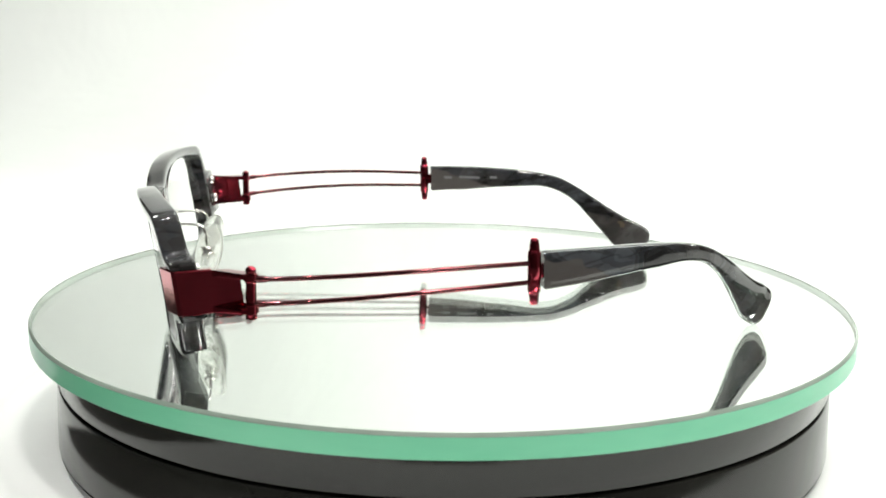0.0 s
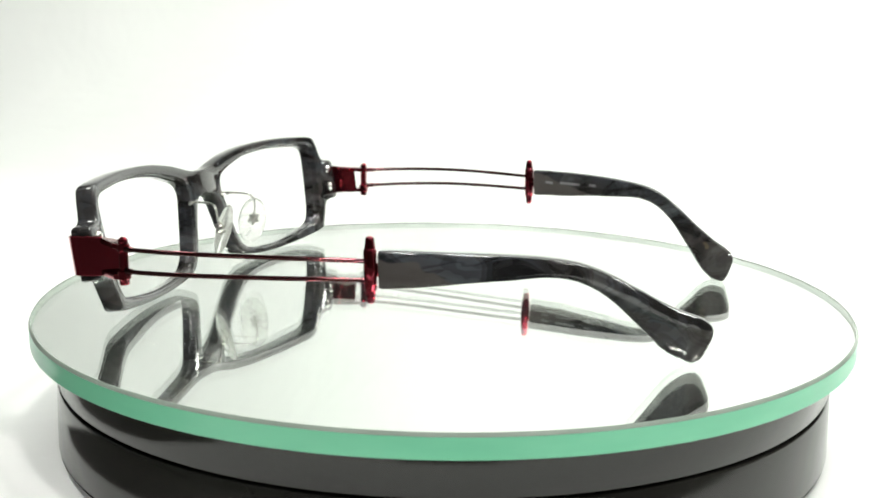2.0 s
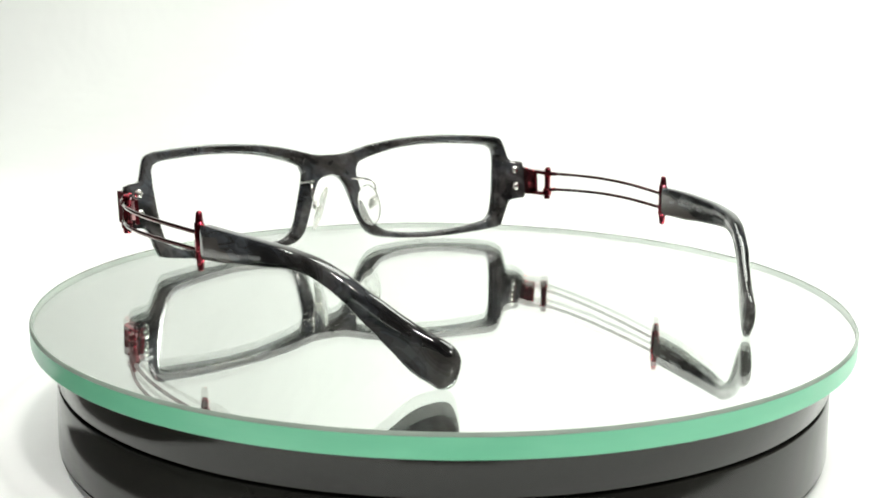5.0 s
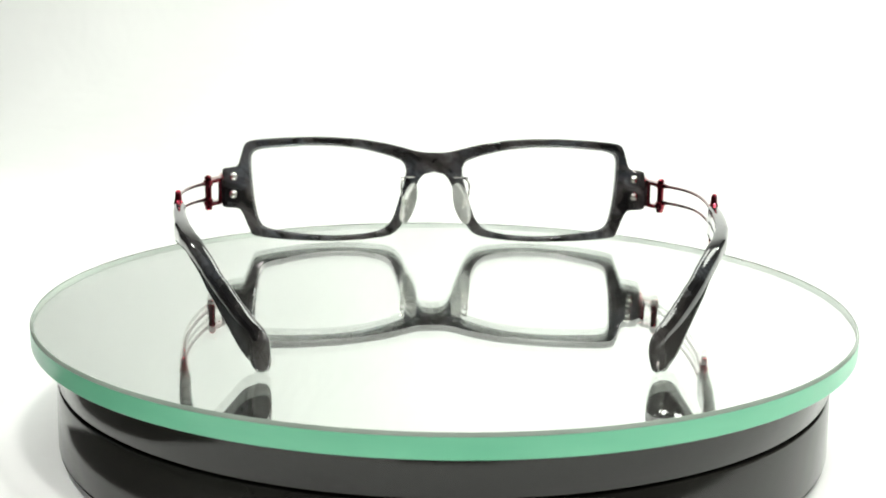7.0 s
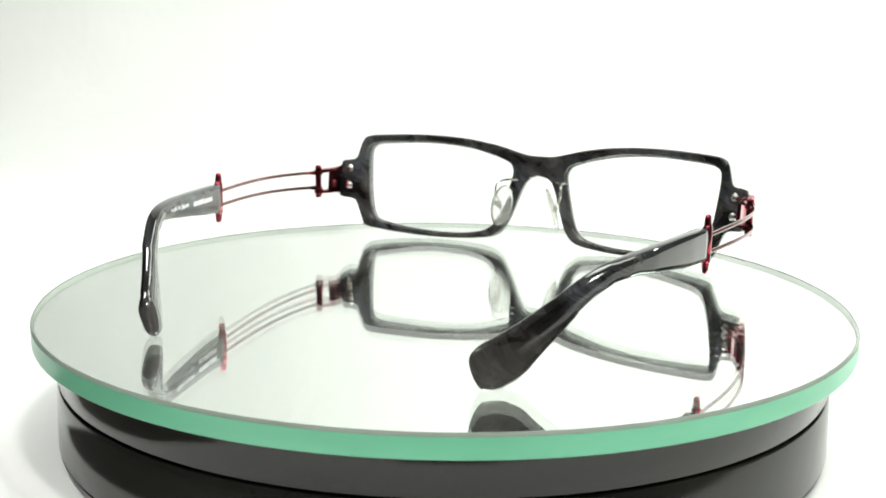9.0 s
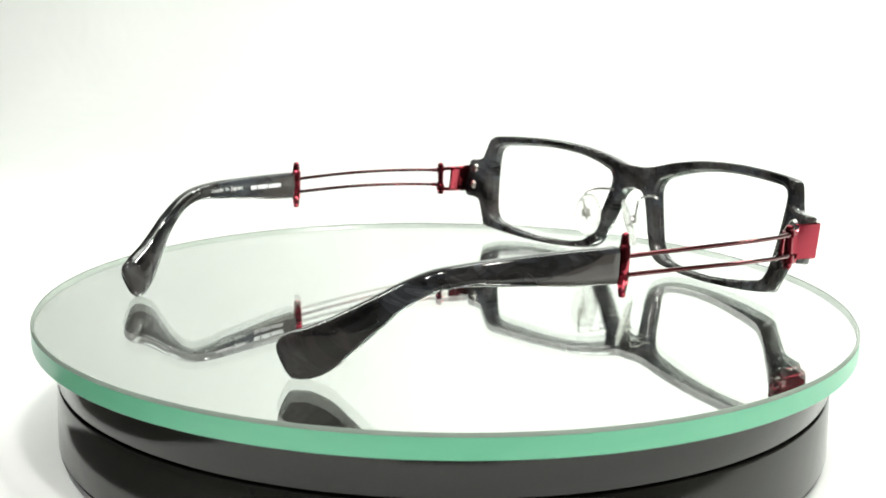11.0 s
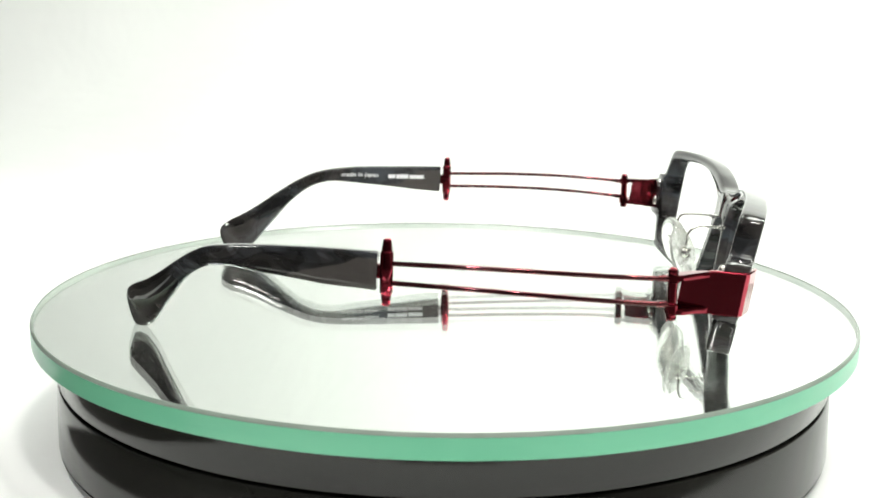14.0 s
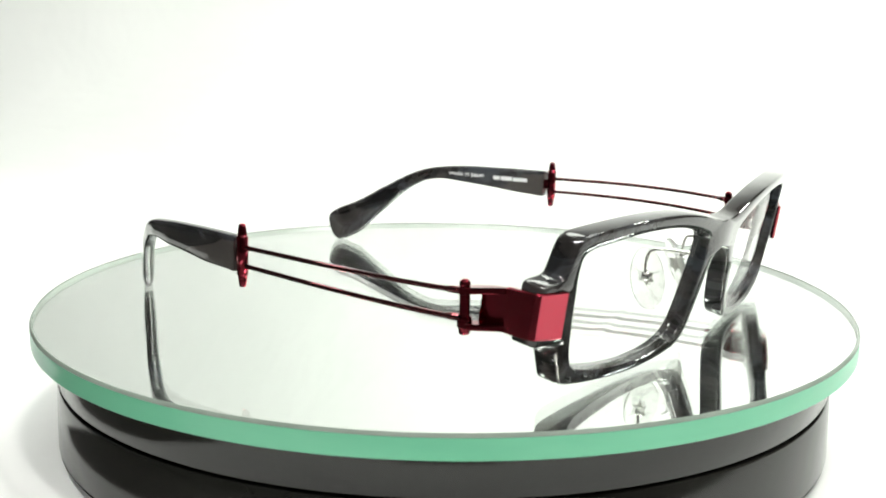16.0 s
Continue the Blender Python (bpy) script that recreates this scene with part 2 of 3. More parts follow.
# ---- the setting: sweep, table, room ----
def build_setting():
    # white cloth sweep: table part, bend, rising part, with faint folds
    def left_edge(y):
        # added notch beside the turntable: dark table shows, darkening the drum's reflection
        line = ((-0.18, -0.10), (-0.155, -0.135), (-0.127, -0.14), (-0.119, -0.100), (-0.08, -0.097), (-0.056, -0.107), (-0.03, -0.118), (-0.012, -0.133), (-0.004, -0.28), (0.35, -0.36), (0.9, -0.62), (1.0, -0.62))
        for (ya, xa), (yb, xb) in zip(line, line[1:]):
            if y <= yb:
                return xa + (xb - xa) * (y - ya) / (yb - ya)
        return line[-1][1]

    bm = bmesh.new()
    flat = -0.0365
    prof = [(y, flat) for y in (-0.18, -0.172, -0.164, -0.155, -0.14, -0.127, -0.119, -0.10, -0.08, -0.068, -0.056, -0.043, -0.03, -0.02, -0.012, -0.004, 0.02, 0.05)]
    prof += [(0.05 + 0.05 * i, flat) for i in range(1, 11)]
    prof += [(0.55 + 0.35 * math.sin(a), 0.3135 - 0.35 * math.cos(a)) for a in (radians(7.5 * i) for i in range(1, 13))]
    prof += [(0.9, 0.3135 + 0.1 * i) for i in range(1, 9)]
    columns = [-0.022, 0.004, 0.031] + [0.031 + 0.0323 * i for i in range(1, 31)]
    rows = []
    for y, z in prof:
        row = []
        x0 = left_edge(y)
        for x in [x0 + (-0.022 - x0) * i / 10 for i in range(10)] + columns:
            lift = max(0.0, z) * 0.06 * noise.noise(Vector((x * 3.0, z * 1.6, 1.7)))
            row.append(bm.verts.new((x, y - lift, z)))
        rows.append(row)
    for a, b in zip(rows, rows[1:]):
        for i in range(len(a) - 1):
            mid = (a[i].co + b[i + 1].co) / 2
            # added gap, for the dark blob in the drum's middle reflection
            if mid.y < -0.164 and -0.022 < mid.x < 0.031:
                continue
            bm.faces.new((a[i], a[i + 1], b[i + 1], b[i]))
    back = part("backdrop", bm, CLOTH, smooth=180)
    mod = back.modifiers.new("thickness", "SOLIDIFY")
    mod.thickness, mod.offset = 0.002, -1.0
    tagged(back, "white seamless cloth backdrop sweep, faintly creased", "backdrop", kind="structure")

    bm = bmesh.new()
    box(bm, (-1050, -900, -80), (1050, 960, -39.5), 2)
    tagged(part("table_top", bm, DARK), "plain table top under the white cloth", "table", kind="structure")

    def slab(name, lo, hi, mat, label, category):
        b = bmesh.new()
        box(b, lo, hi, 0)
        tagged(part(name, b, mat, smooth=0), label, category, kind="structure")

    slab("floor", (-2000, -2200, -860), (2000, 1800, -780), FLOOR, "dark floor of the dim room", "floor")
    slab("ceiling", (-2000, -2200, 1700), (2000, 1800, 1780), CEIL, "plain white ceiling", "ceiling")
    slab("wall_south", (-2000, -2300, -780), (2000, -2200, 1700), WALL, "plain dark grey wall", "wall")
    slab("wall_north", (-2000, 1800, -780), (2000, 1900, 1700), WALL, "plain dark grey wall", "wall")
    slab("wall_west", (-2100, -2300, -780), (-2000, 1900, 1700), WALL, "plain dark grey wall", "wall")
    slab("wall_east", (2000, -2300, -780), (2100, 1900, 1700), BOUNCE_WALL, "plain unseen grey wall, paler to brighten reflections", "wall")


# ---- the turntable: black drum with a groove ----
def build_turntable():
    top = new("turntable")
    bm = bmesh.new()
    lathe(bm, [(0, -5.2), (98.6, -5.2), (98.6, -6.7), (99.9, -6.75), (100.35, -7.1), (100.6, -14.7), (100.4, -15.05), (98.0, -15.05), (98.0, -14), (0, -14)], 160)
    part("platter", bm, BLACK, top)
    bm = bmesh.new()
    lathe(bm, [(0, -15.75), (100.2, -15.75), (100.6, -15.85), (100.8, -16.2), (101.2, -31.3), (100.8, -31.5), (100.8, -31.75), (101.1, -31.9), (100.9, -32.8), (100.3, -33.5), (99.2, -34.1), (97.5, -34.4), (0, -34.4)], 160)
    part("drum", bm, BLACK, top, "glossy black drum of the turntable")
    for i in range(4):
        a = radians(45 + 90 * i)
        bm = bmesh.new()
        lathe(bm, [(0, -34.2), (6, -34.2), (6.4, -34.6), (6.4, -36.2), (6, -36.4), (0, -36.4)], 20, (80 * math.cos(a), 80 * math.sin(a)))
        part("foot", bm, BLACK, top)
    return tagged(top, "round glossy black motorised turntable with a thin groove", "turntable")


# ---- the mirror plate: thick float glass, silvered below ----
def build_mirror():
    top = new("mirror_plate")
    r, steps = 106.2, 240
    bm = bmesh.new()
    lathe(bm, [(0.0, 0.0), (r - 0.3, 0.0), (r - 0.28, -0.03), (r - 0.28, -4.62), (r - 0.3, -4.65), (0.0, -4.65)], steps)
    bmesh.ops.remove_doubles(bm, verts=bm.verts, dist=1e-7)
    for f in bm.faces:
        f.material_index = 1 if max(v.co.z for v in f.verts) < -0.0046 else 0
    disc = part("glass_disc", bm, [GLASS, MIRROR], top, "thick clear glass disc silvered below", smooth=30)
    disc.visible_shadow = False
    # ground green edge and the frosted bevel above it
    bm = bmesh.new()
    lathe(bm, [(r - 0.18, -0.61), (r + 0.2, -0.61), (r + 0.2, -4.85), (r + 0.05, -5.05), (r - 0.18, -5.05)], steps, closed=True)
    part("ground_edge", bm, EDGE, top, "green ground glass edge", smooth=30)
    bm = bmesh.new()
    # the raised lip and inner wall are added, to draw the far rim
    lathe(bm, [(r - 0.52, 0.01), (r - 0.48, 0.14), (r - 0.24, 0.14), (r + 0.2, -0.55), (r + 0.15, -0.6), (r - 0.2, -0.6), (r - 0.2, -4.6), (r - 0.34, -4.6), (r - 0.34, -1.75), (r - 0.345, -1.5), (r - 0.34, -0.3), (r - 0.34, 0.01)], steps, closed=True)
    # dark-coloured strips stand in for the two refracted lines seen through the glass
    for f in bm.faces:
        hs = sorted(v.co.z / MM for v in f.verts)
        rs = max(v.co.xy.length for v in f.verts) / MM
        if rs < r - 0.3 and 0.08 < hs[-1] - hs[0] < 0.35:
            f.material_index = 1
    part("bevel", bm, [BEVEL, RIM_LINE], top, "frosted grey-green bevel", smooth=30)
    return tagged(top, "round mirrored glass plate with green edge on the turntable", "mirror")


# ---- the eyeglasses ----
OUTER = [(0, 29.75), (3, 29.8), (6, 30.2), (10, 31.3), (15, 32.6), (24, 34.1), (33, 34.75), (42, 34.95), (51, 34.65), (59.4, 34.1), (61.5, 33.2), (62.3, 31.4), (63.5, 26.6),
         (64.5, 25.7), (68.2, 25.4), (68.7, 24.8), (68.7, 13.6), (68.1, 12.9), (63.4, 12.5), (62.4, 11.2), (60.2, 6.0), (59.3, 3.8), (57, 3.1), (50, 2.1),
         (42, 1.4), (33, 1.0), (24, 1.3), (15.5, 2.3), (12.6, 3.8), (10.5, 6.4), (8.4, 11.5), (6.3, 17.8), (5.0, 20.9), (3.4, 22.6), (1.6, 23.3), (0, 23.4)]
INNER = [(9.2, 24.5), (10.4, 27.0), (15, 28.8), (24, 31.1), (33, 32.1), (42, 32.3), (50, 31.9), (57, 31.4), (59.3, 30.4), (60.0, 28.6), (59.8, 24),
         (59, 16.4), (57.8, 9.9), (56.5, 7.1), (54, 5.6), (43, 3.6), (34, 2.8), (24.6, 3.1), (18, 4.3), (15.2, 6.1), (13.3, 8.9), (11.4, 15.3), (9.6, 21.5)]
HUB = (34.5, 18.0)
DEEP = Vector((0, 0.982, -0.187))    # from the back of the front to its face


def on_front(x, z, depth):
    """A point of the bent, leaning front: depth from its back."""
    return Vector((x, 71.8 + 0.19 * (z - 19.75) - 0.00208 * x * x, z)) + depth * DEEP


def radial(points, angle, closed):
    """Where the ray from the hub at this angle leaves the outline."""
    dx, dz = math.cos(angle), math.sin(angle)
    best = None
    n = len(points)
    for i in range(n if closed else n - 1):
        ax, az = points[i][0] - HUB[0], points[i][1] - HUB[1]
        bx, bz = points[(i + 1) % n][0] - HUB[0], points[(i + 1) % n][1] - HUB[1]
        ex, ez = bx - ax, bz - az
        det = ex * dz - ez * dx
        if abs(det) < 1e-12:
            continue
        s = (ax * ez - az * ex) / -det
        u = (ax * dz - az * dx) / -det
        if s > 0 and -1e-9 <= u <= 1 + 1e-9 and (best is None or s > best):
            best = s
    return (HUB[0] + best * dx, HUB[1] + best * dz)


def front_outlines():
    outer = chaikin(OUTER, 2, False)
    inner = chaikin(INNER, 3, True)
    closed_outer = outer
    angles = sorted({round(math.atan2(z - HUB[1], x - HUB[0]), 5) for x, z in outer + inner[::2]})
    ends = [math.atan2(z - HUB[1], -HUB[0]) for z in (OUTER[0][1] - 1e-4, OUTER[-1][1] + 1e-4)]
    keep = [angles[0]]
    for a in angles[1:]:
        if a - keep[-1] > 0.012 and min(abs(a - e) for e in ends) > 0.006:
            keep.append(a)
    keep = sorted(keep + ends)
    o = [radial(closed_outer, a, True) for a in keep]
    i = [radial(inner, a, True) for a in keep]
    return o, i, inner


def build_front(glasses):
    outer, inner, lens_line = front_outlines()
    bm = bmesh.new()
    for sx in (1, -1):
        rings = []
        for (ox, oz), (ix, iz) in zip(outer, inner):
            seam = ox < 0.05
            if seam:
                ox = 0.0
            w = Vector((ix - ox, iz - oz))
            n = w.normalized()

            def at(from_outer, d, depth):
                if from_outer:
                    q = Vector((ox, oz)) + (n * 0 if seam else n * d)
                else:
                    q = Vector((ix, iz)) - n * d
                p = on_front(q.x, q.y, depth)
                return (sx * p.x, p.y, p.z)

            t = 4.6 + 0.7 * ox / 60
            rings.append([at(1, 0, 0.0 if seam else 0.7), at(1, 0.25, 0.0 if seam else 0.2), at(1, 0.7, 0), at(0, 0.75, 0), at(0, 0.45, 0.2), at(0, 0.36, 0.55),
                          at(0, 0.36, 1.75), at(0, 0.2, 1.9), at(0, -0.05, 1.95), at(0, -0.05, t - 0.6), at(0, 0.08, t - 0.2), at(0, 0.4, t), at(1, 0.7, t), at(1, 0.2, t if seam else t - 0.18), at(1, 0, t if seam else t - 0.6)])
        vs = loft(bm, rings, closed_ring=False, caps=False, closed_path=True)
        count = len(vs)
        for i in range(count):
            a, b = vs[i], vs[(i + 1) % count]
            if outer[i][0] < 0.05 and outer[(i + 1) % count][0] < 0.05:
                continue
            bm.faces.new((a[-1], a[0], b[0], b[-1]))
    bmesh.ops.remove_doubles(bm, verts=bm.verts, dist=2e-5)
    bmesh.ops.dissolve_degenerate(bm, dist=1e-6, edges=bm.edges)
    part("front_frame", bm, ACETATE, glasses, "thick black-grey marbled acetate front", smooth=50)

    for sx in (1, -1):
        bm = bmesh.new()
        rings = []
        for depth, scales in ((1.7, (0.01, 0.15, 0.3, 0.45, 0.6, 0.75, 0.9, 1.006)), (3.1, (1.006, 0.9, 0.75, 0.6, 0.45, 0.3, 0.15, 0.01))):
            for s in scales:
                ring = []
                for x, z in lens_line:
                    q = (HUB[0] + s * (x - HUB[0]), HUB[1] + s * (z - HUB[1]))
                    dome = 0.9 * (1 - s * s)
                    p = on_front(q[0], q[1], depth + dome)
                    ring.append((sx * p.x, p.y, p.z))
                rings.append(ring)
        loft(bm, rings)
        ob = part("lens", bm, LENS, glasses, "clear plastic lens", smooth=60)
        ob.visible_shadow = False


def build_hinge(glasses, sx):
    """Folded red bracket round the end of the front, with hinge and rivets."""
    def px(p):
        return (sx * p[0], p[1], p[2])

    # folded plate: flap on the face, side cheek, inner web
    bm = bmesh.new()
    plan_out = [(63.0, 69.6), (63.5, 69.95), (69.5, 67.5), (70.2, 66.6), (69.9, 64.5), (69.4, 62.0), (68.9, 59.7), (68.7, 58.9), (68.65, 57.4), (68.6, 54.2)]
    plan_in = [(63.0, 68.8), (63.4, 69.0), (68.7, 66.7), (69.2, 65.9), (68.9, 64.0), (68.4, 62.0), (67.9, 59.7), (67.7, 58.9), (67.65, 57.4), (67.6, 54.2)]
    tops = [22.9, 22.95, 23.25, 23.3, 23.35, 23.4, 23.4, 22.7, 22.3, 22.2]
    lows = [13.5, 13.5, 14.0, 14.1, 14.2, 14.3, 14.4, 15.0, 15.3, 15.4]
    rings = []
    for (ox, oy), (ix, iy), zt, zb in zip(plan_out, plan_in, tops, lows):
        lean = 0.14
        b = 0.25
        mx, my = (ix - ox) * 0.22, (iy - oy) * 0.22
        ring = [(ox, oy + lean * (zt - b - 19), zt - b), (ox + mx, oy + my + lean * (zt - 19), zt), (ix, iy + lean * (zt - 19), zt),
                (ix, iy + lean * (zb - 19), zb), (ox + mx, oy + my + lean * (zb - 19), zb), (ox, oy + lean * (zb + b - 19), zb + b)]
        rings.append([px(p) for p in ring])
    loft(bm, rings)
    bracket = part("hinge_bracket", bm, RED_SATIN, glasses, "folded shiny red metal bracket", smooth=25)

    # upper and lower knuckle arms, rounded about the pin
    for z0, z1, rise in ((21.75, 23.0, 0.035), (14.75, 16.0, -0.02)):
        bm = bmesh.new()
        plan = [(69.0, 60.0), (70.2, 58.0), (72.6, 54.4)]
        plan += [(71.4 + 1.45 * math.cos(a), 52.4 + 1.45 * math.sin(a)) for a in (radians(30 - 30 * k) for k in range(8))]
        plan += [(69.2, 54.2), (67.9, 57.0), (67.8, 59.6)]
        rings = []
        for z, grow in ((z0, -0.2), (z0 + 0.2, 0), (z1 - 0.2, 0), (z1, -0.2)):
            cx, cy = 70.2, 55.8
            rings.append([px((cx + (x - cx) * (1 + grow / 2.2), cy + (y - cy) * (1 + grow / 5), z + rise * (y - 52.4))) for x, y in plan])
        loft(bm, rings)
        part("knuckle", bm, RED, bracket, smooth=30)
    # pin with domed head
    bm = bmesh.new()
    lathe(bm, [(0, 24.45), (0.55, 24.4), (1.0, 24.0), (1.15, 23.5), (1.0, 23.05), (1.45, 22.9), (1.5, 21.6), (1.05, 21.3), (1.05, 17.0), (1.5, 16.6), (1.5, 15.0), (1.15, 14.8),
               (1.15, 13.8), (0.9, 13.5), (0, 13.5)], 20, (sx * 71.4, 52.4))
    part("hinge_pin", bm, RED, bracket, "red hinge screw with domed head")
    # rivets on the back of the front
    for z in (22.5, 16.9):
        bm = bmesh.new()
        bmesh.ops.create_uvsphere(bm, u_segments=18, v_segments=10, radius=1.35 * MM)
        for v in bm.verts:
            v.co.y *= 0.75
            v.co = v.co + on_front(sx * 65.1, z, -0.3) * MM
        part("rivet", bm, STEEL, glasses, "small domed steel rivet")
    return bracket


# side profile of the acetate temple: along, height, half height, half thickness, tangent
SIDE_X = ((-9, 69.6), (-17, 68.3), (-25, 66.6), (-35, 64.2), (-43.5, 61.2), (-50, 57.7), (-57, 53.0), (-64, 47.0), (-70, 42.0), (-78, 36.0))


def splay(y):
    """Both temples lean a little to one side of straight."""
    return 0.85 * min(max((52 - y) / 58, 0), 1) * min(1, max(0, (70 + y) / 40))


def sag(y):
    """One temple is bent a little lower than the other at its knee."""
    return 0.8 * math.exp(-((y + 45) / 16) ** 2)


def side_x(y):
    for (ya, xa), (yb, xb) in zip(SIDE_X, SIDE_X[1:]):
        if y >= yb:
            return xa + (xb - xa) * (y - ya) / (yb - ya)
    return SIDE_X[-1][1]


def shape_change(sx, y):
    """How much deeper each temple is than the shared profile, and how far it is moved across its line."""
    body = max(0, min(1, (-12 - y) / 8)) * max(0, min(1, (y + 56) / 8))
    tail = max(0, min(1, (-48 - y) / 10))
    return (0.25 * body + 0.36 * tail, -0.25 * body - 0.34 * tail) if sx > 0 else (0.35 * tail, 0.35 * tail)


SECTIONS = [(-8.25, 21.5, 4.1, 1.55), (-16.5, 21.9, 3.8, 1.6), (-26, 22.5, 3.2, 1.7), (-35, 22.95, 2.65, 1.85), (-42, 23.05, 2.05, 1.95), (-47.5, 22.1, 1.9, 2.0),
            (-52.2, 19.7, 1.9, 2.0), (-56.6, 16.3, 2.2, 2.05), (-60.6, 12.6, 2.9, 2.15), (-64.4, 9.2, 3.75, 2.3), (-67.7, 6.5, 4.7, 2.4), (-70.2, 4.9, 4.75, 2.3)]


def build_temple(glasses, sx):
    # acetate part, lofted along its bent middle line
    pts = smooth_path([Vector((y, z, h)) for y, z, h, _ in SECTIONS], 5)
    thick = smooth_path([Vector((w, 0, 0)) for *_, w in SECTIONS], 5)
    rings = []
    last = len(pts) - 1
    for i, (p, w) in enumerate(zip(pts, thick)):
        a, b = pts[max(i - 1, 0)], pts[min(i + 1, last)]
        ty, tz = b.x - a.x, b.y - a.y
        size = math.hypot(ty, tz)
        ty, tz = ty / size, tz / size
        ny, nz = -tz, ty          # upright to the line in the side view
        if nz < 0:
            ny, nz = -ny, -nz
        cx = side_x(p.x)
        grow, shift = shape_change(sx, p.x)
        slope = (side_x(p.x - 1) - side_x(p.x + 1)) / 2
        ring = []
        for j in range(24):
            c, s = math.cos(2 * math.pi * (j + 0.5) / 24), math.sin(2 * math.pi * (j + 0.5) / 24)
            e = 0.3 + (0.36 if sx < 0 else 0.48) * min(1, i / 40)
            u = math.copysign(abs(c) ** e, c) * w.x
            if sx > 0 and p.x < -58:
                u = u * (1 - 0.012 * (-58 - p.x)) + 0.06 * (-58 - p.x)
            v = math.copysign(abs(s) ** (e + 0.07), s) * (p.z + grow) + shift
            y = p.x + ny * v
            if sx < 0:      # the flared end is twisted a little, its lower edge inwards
                u += 0.26 * v * min(1, max(0, (-44 - p.x) / 18))
            ring.append((sx * (cx + u + slope * (p.x - y) * 0.9) + splay(p.x), y, p.y + nz * v - (sag(p.x) if sx > 0 else 0)))
        rings.append(ring)
    # rounded end
    a, b = pts[-2], pts[-1]
    d = Vector((b.x - a.x, b.y - a.y)).normalized()
    base = rings[-1]
    mid = sum((Vector(q) for q in base), Vector()) / len(base)
    for out, size in ((0.9, 0.98), (1.8, 0.92), (2.5, 0.81), (3.0, 0.62), (3.25, 0.34)):
        out *= 1.05 if sx < 0 else 0.9
        shift = Vector((sx * (-0.3 if sx < 0 else -0.6) * out, d.x * out, d.y * out))
        rings.append([tuple(mid + shift + (Vector(q) - mid) * size) for q in base])
    # the end is cut more upright than the line runs
    up = Vector((0, -d.y, d.x))
    up = up if up.z > 0 else -up
    for k, ring in enumerate(rings[-12:]):
        w = ((k + 1) / 12) ** 1.3
        for i, q in enumerate(ring):
            lean = -(0.7 if sx < 0 else 1.0) * w * max(-1, min(1, (Vector(q) - mid).dot(up) / 4.75))
            ring[i] = (q[0] - sx * 0.72 * lean, q[1] + d.x * lean, q[2] + d.y * lean)
    # slightly rounded start
    head = rings[0]
    hm = sum((Vector(q) for q in head), Vector()) / len(head)
    rings.insert(0, [tuple(hm + Vector((0, 0.35, 0)) + (Vector(q) - hm) * 0.93) for q in head])
    bm = bmesh.new()
    loft(bm, rings)
    for v in bm.verts:
        v.co.z = max(v.co.z, 0.0001)
    temple = part("temple", bm, ACETATE, glasses, "black-grey marbled acetate temple with flared end", smooth=50)

    # upright red bar between wires and acetate
    bm = bmesh.new()
    rings = []
    for z, a, b in ((14.2, 0.4, 0.5), (14.45, 0.75, 0.9), (16.2, 0.95, 1.12), (16.9, 1.0, 1.2), (17.1, 1.25, 1.45), (25.6, 1.25, 1.45), (25.8, 1.0, 1.2), (26.6, 0.95, 1.12), (28.2, 0.75, 0.9), (28.5, 0.4, 0.5)):
        tilt = (z - 21.4) * 0.02
        rings.append([(sx * 70.5 + 0.85 + a * math.cos(q) * (1 if abs(math.cos(q)) < 0.9 else 0.95), -5.9 + tilt + b * math.sin(q), z) for q in (radians(22.5 + 45 * k) for k in range(8))])
    loft(bm, rings)
    part("end_bar", bm, RED_SATIN, temple, "upright shiny red metal bar", smooth=50)
    bm = bmesh.new()
    box(bm, (sx * 69.6 - 0.1, -9.0, 19.9), (sx * 69.6 + 1.7, -6.2, 22.9), 0.25)
    part("joint_block", bm, RED, temple, "small red metal joint block")

    # two bowed wires
    for z0, z1 in ((22.0 + 0.15 * sx, 23.2), (16.8, 19.1)):
        path = [Vector((sx * x + splay(y), y, z0 + (z1 - z0) * (52 - y) / 58 + (0.6 + 0.15 * sx) * math.sin(math.pi * (52 - y) / 58))) for x, y in
                ((72.0, 51.5), (73.2, 47.5), (74.5, 40), (75.1, 31), (74.7, 21), (73.5, 11), (72.0, 2.5), (70.5, -5.5))]
        bm = bmesh.new()
        tube(bm, smooth_path(path, 6), lambda s: 0.74 if s < 0.09 else 0.54, 10, 0.9)
        part("wire", bm, WIRE, temple, "thin bowed red metal wire")
        bm = bmesh.new()
        lathe(bm, [(0, z0 - 0.75), (1.25, z0 - 0.75), (1.4, z0 - 0.55), (1.4, z0 + 0.15), (1.25, z0 + 0.35), (0, z0 + 0.35)], 18, (sx * 71.4, 52.4))
        part("wire_eyelet", bm, RED, temple)
    return temple


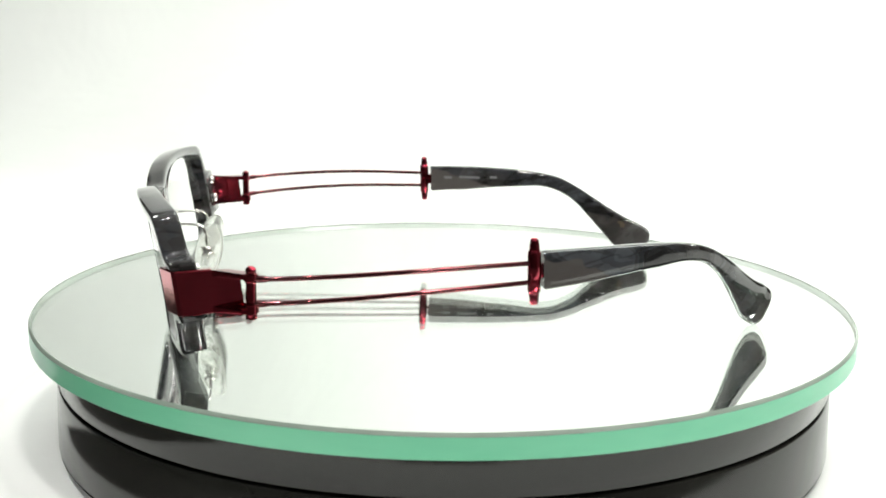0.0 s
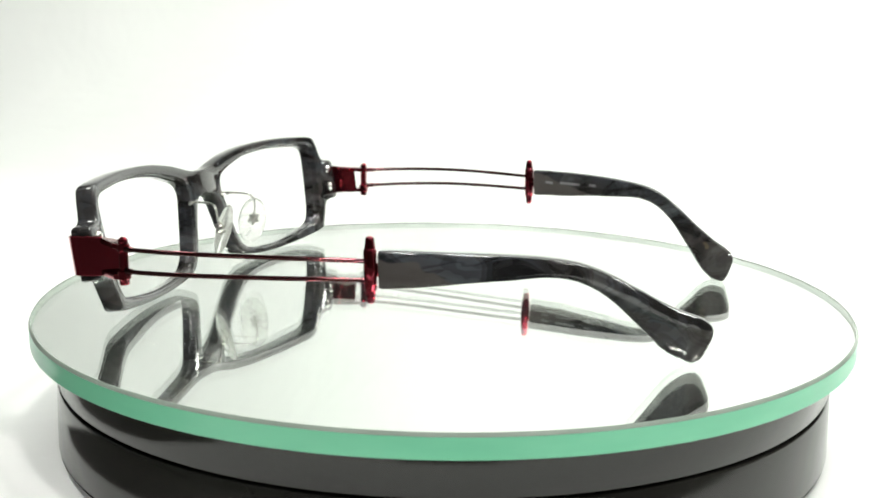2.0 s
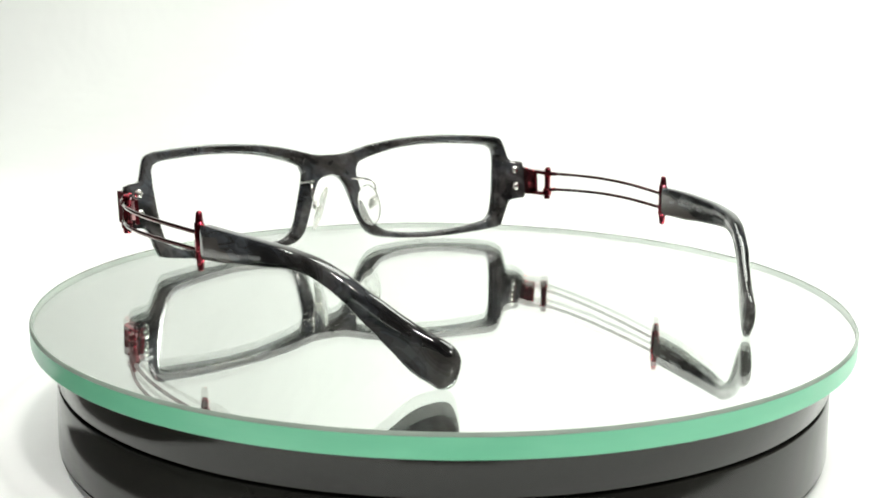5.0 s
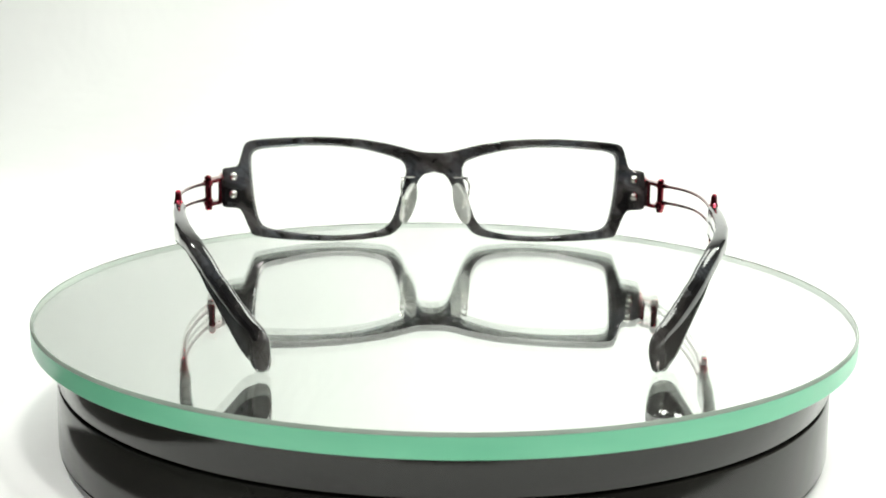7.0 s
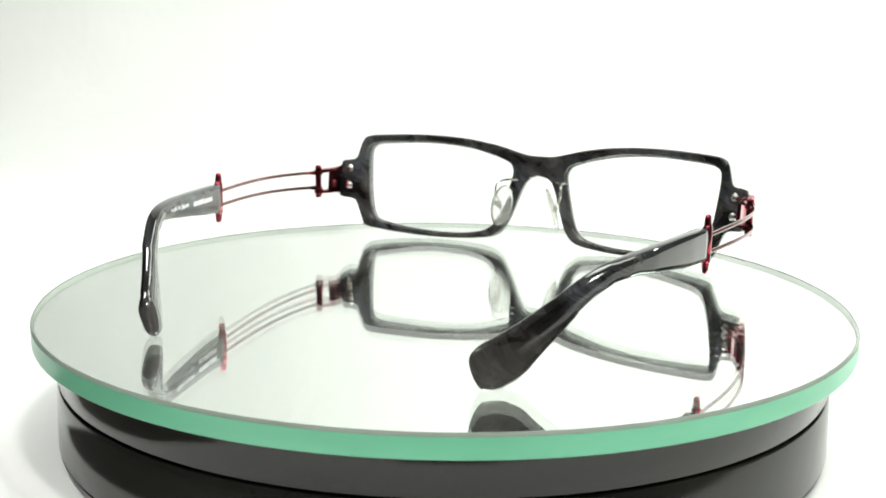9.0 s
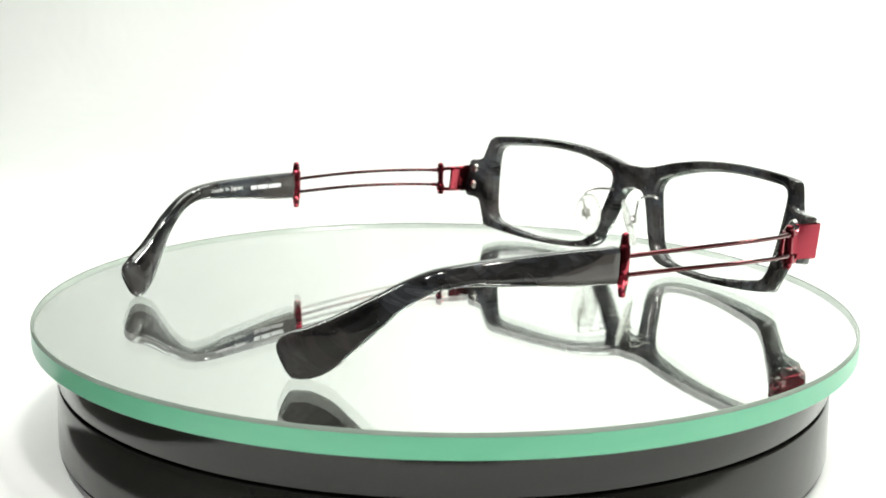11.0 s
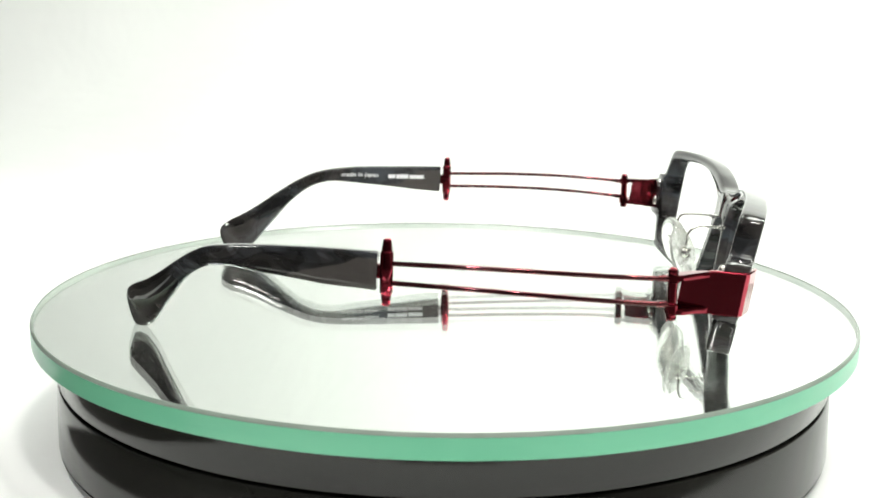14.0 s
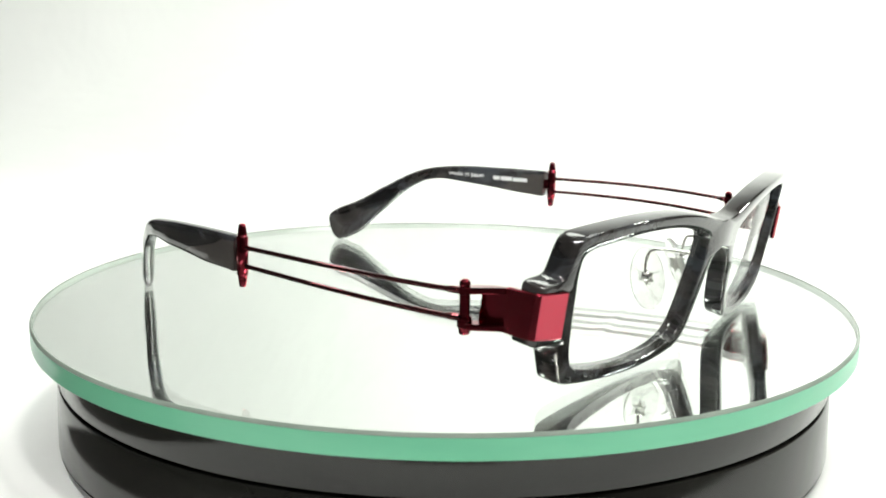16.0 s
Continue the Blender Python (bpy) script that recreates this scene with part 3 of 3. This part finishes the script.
def build_nose_pad(glasses, sx):
    # clear pad, a flattened oval turned towards the nose
    bm = bmesh.new()
    bmesh.ops.create_uvsphere(bm, u_segments=24, v_segments=14, radius=1.0)
    m = Matrix.Translation(Vector((sx * 8.6, 62.3, 14.4))) @ pose(0, 0, 0, 4, 0, 0).to_3x3().to_4x4() @ pose(0, 0, 0, 0, sx * -14, sx * 37).to_3x3().to_4x4()
    for v in bm.verts:
        flat = Vector((v.co.x * 1.15, v.co.y * 4.1, v.co.z * 7.3))
        v.co = (m @ flat) * MM
    pad = part("nose_pad", bm, PAD, glasses, "clear oval silicone nose pad", smooth=180)
    # metal plate and box inside
    bm = bmesh.new()
    star = []
    for k in range(12):
        rad = 2.35 if k % 2 == 0 else 1.3
        a = radians(30 * k + 90)
        star.append((rad * math.cos(a), rad * math.sin(a)))
    loft(bm, [[(sx * (9.4 + off + 0.2 * q), 62.4 + p * 0.95, 15.0 + q) for p, q in star] for off in (0.0, 0.35)])
    part("pad_plate", bm, STEEL, pad, "small steel pad holder")
    bm = bmesh.new()
    bmesh.ops.create_uvsphere(bm, u_segments=16, v_segments=10, radius=1.15 * MM)
    for v in bm.verts:
        v.co = Vector((v.co.x * 0.8, v.co.y, v.co.z)) + Vector((sx * 10.2, 62.5, 15.2)) * MM
    part("pad_screw", bm, STEEL, pad)
    # bent wire arm to the rim
    path = smooth_path([Vector((sx * 10.4, 62.6, 15.6)), Vector((sx * 11.0, 62.7, 18.2)), Vector((sx * 11.0, 63.2, 20.6)), Vector((sx * 10.5, 64.4, 21.7)), Vector((sx * 9.8, 67.6, 22.0)), Vector((sx * 9.3, 72.4, 21.8))], 6)
    bm = bmesh.new()
    tube(bm, path, 0.33, 8)
    part("pad_arm", bm, STEEL, pad, "bent steel pad arm")
    bm = bmesh.new()
    tube(bm, [Vector((sx * 6.6, 71.5, 21.7)), Vector((sx * 9.0, 71.4, 21.7)), Vector((sx * 11.3, 71.2, 21.4))], 0.35, 8)
    part("arm_bracket", bm, STEEL, pad)


def build_lettering(temple, sx):
    """Pale print on the inner side of a temple, read from the tip forwards."""
    def inner_face(along, z):
        z -= sag(along) if sx > 0 else 0
        return Vector((sx * (side_x(along) - (1.6 - 0.0096 * (along + 16.5)) - 0.03) + splay(along), along, z)) * MM

    def bars(cells):
        for y0, y1, z0, z1 in cells:
            bm = bmesh.new()
            n = 4
            a = [[bm.verts.new(inner_face(y0 + (y1 - y0) * i / n, z) + Vector((-sx * off * MM, 0, 0))) for i in range(n + 1) for z in (z0, z1)] for off in (0.0, 0.06)]
            for i in range(n):
                for k in a:
                    bm.faces.new((k[2 * i], k[2 * i + 1], k[2 * i + 3], k[2 * i + 2]))
            rim = lambda k: [k[2 * i] for i in range(n + 1)] + [k[2 * i + 1] for i in range(n, -1, -1)]
            r0, r1 = rim(a[0]), rim(a[1])
            for i in range(len(r0)):
                j = (i + 1) % len(r0)
                bm.faces.new((r0[i], r0[j], r1[j], r1[i]))
            part("print_bar", bm, PRINT if sx < 0 else DIMMED_PRINT, temple, "pale printed mark" if sx < 0 else "dimmed grey printed mark", smooth=0)

    if sx < 0:
        curve = bpy.data.curves.new("inscription", "FONT")
        curve.body, curve.size, curve.extrude, curve.offset = "made in Japan", 1.75, 0.03, 0.025
        curve.align_x, curve.align_y = "LEFT", "BOTTOM"
        src = new("inscription_source", curve)
        me = bpy.data.meshes.new_from_object(src.evaluated_get(bpy.context.evaluated_depsgraph_get()))
        bpy.data.objects.remove(src)
        width = max(v.co.x for v in me.vertices)
        for v in me.vertices:
            along = -39.4 + v.co.x * 11.6 / width
            p = inner_face(along, 22.35 + v.co.y - (along + 39.4) * 0.02)
            v.co = p + Vector((-sx * (0.03 + v.co.z) * MM, 0, 0))
        me.materials.append(PRINT)
        ob = new("inscription", me)
        ob.parent = temple
        tagged(ob, "pale printed words made in Japan")
        bars([(-24.6, -22.3, 21.9, 23.1), (-22.0, -18.2, 21.8, 23.1), (-17.9, -13.2, 21.7, 22.9)])
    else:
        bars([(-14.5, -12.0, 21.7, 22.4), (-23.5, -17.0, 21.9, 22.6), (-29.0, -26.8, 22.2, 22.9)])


def build_eyeglasses():
    glasses = new("eyeglasses")
    build_front(glasses)
    for sx in (-1, 1):
        build_hinge(glasses, sx)
        temple = build_temple(glasses, sx)
        build_lettering(temple, sx)
        build_nose_pad(glasses, sx)
    return tagged(glasses, "black-grey marbled rectangular eyeglasses with red double-wire temples on mirror", "eyeglasses")


build_setting()
TURNTABLE = build_turntable()
MIRROR_PLATE = build_mirror()
EYEGLASSES = build_eyeglasses()


def motions():
    """The plate and the glasses on it turn together, at an even pace; the plate lies a little off the middle."""
    plate, specs = [], []
    for i in range(65):
        t = 0.25 * i
        a = heading(t)
        off = radians(TURN_RATE * (t - 12))
        plate.append((t, pose(0.00025 * math.cos(off), 0.00025 * math.sin(off), 0, 0, 0, a)))
        c, s = math.cos(radians(a)), math.sin(radians(a))
        specs.append((t, pose(-0.00025 * c, -0.00025 * s, 0, 0, 0, a)))
    walk(MIRROR_PLATE, plate)
    walk(EYEGLASSES, specs)


motions()
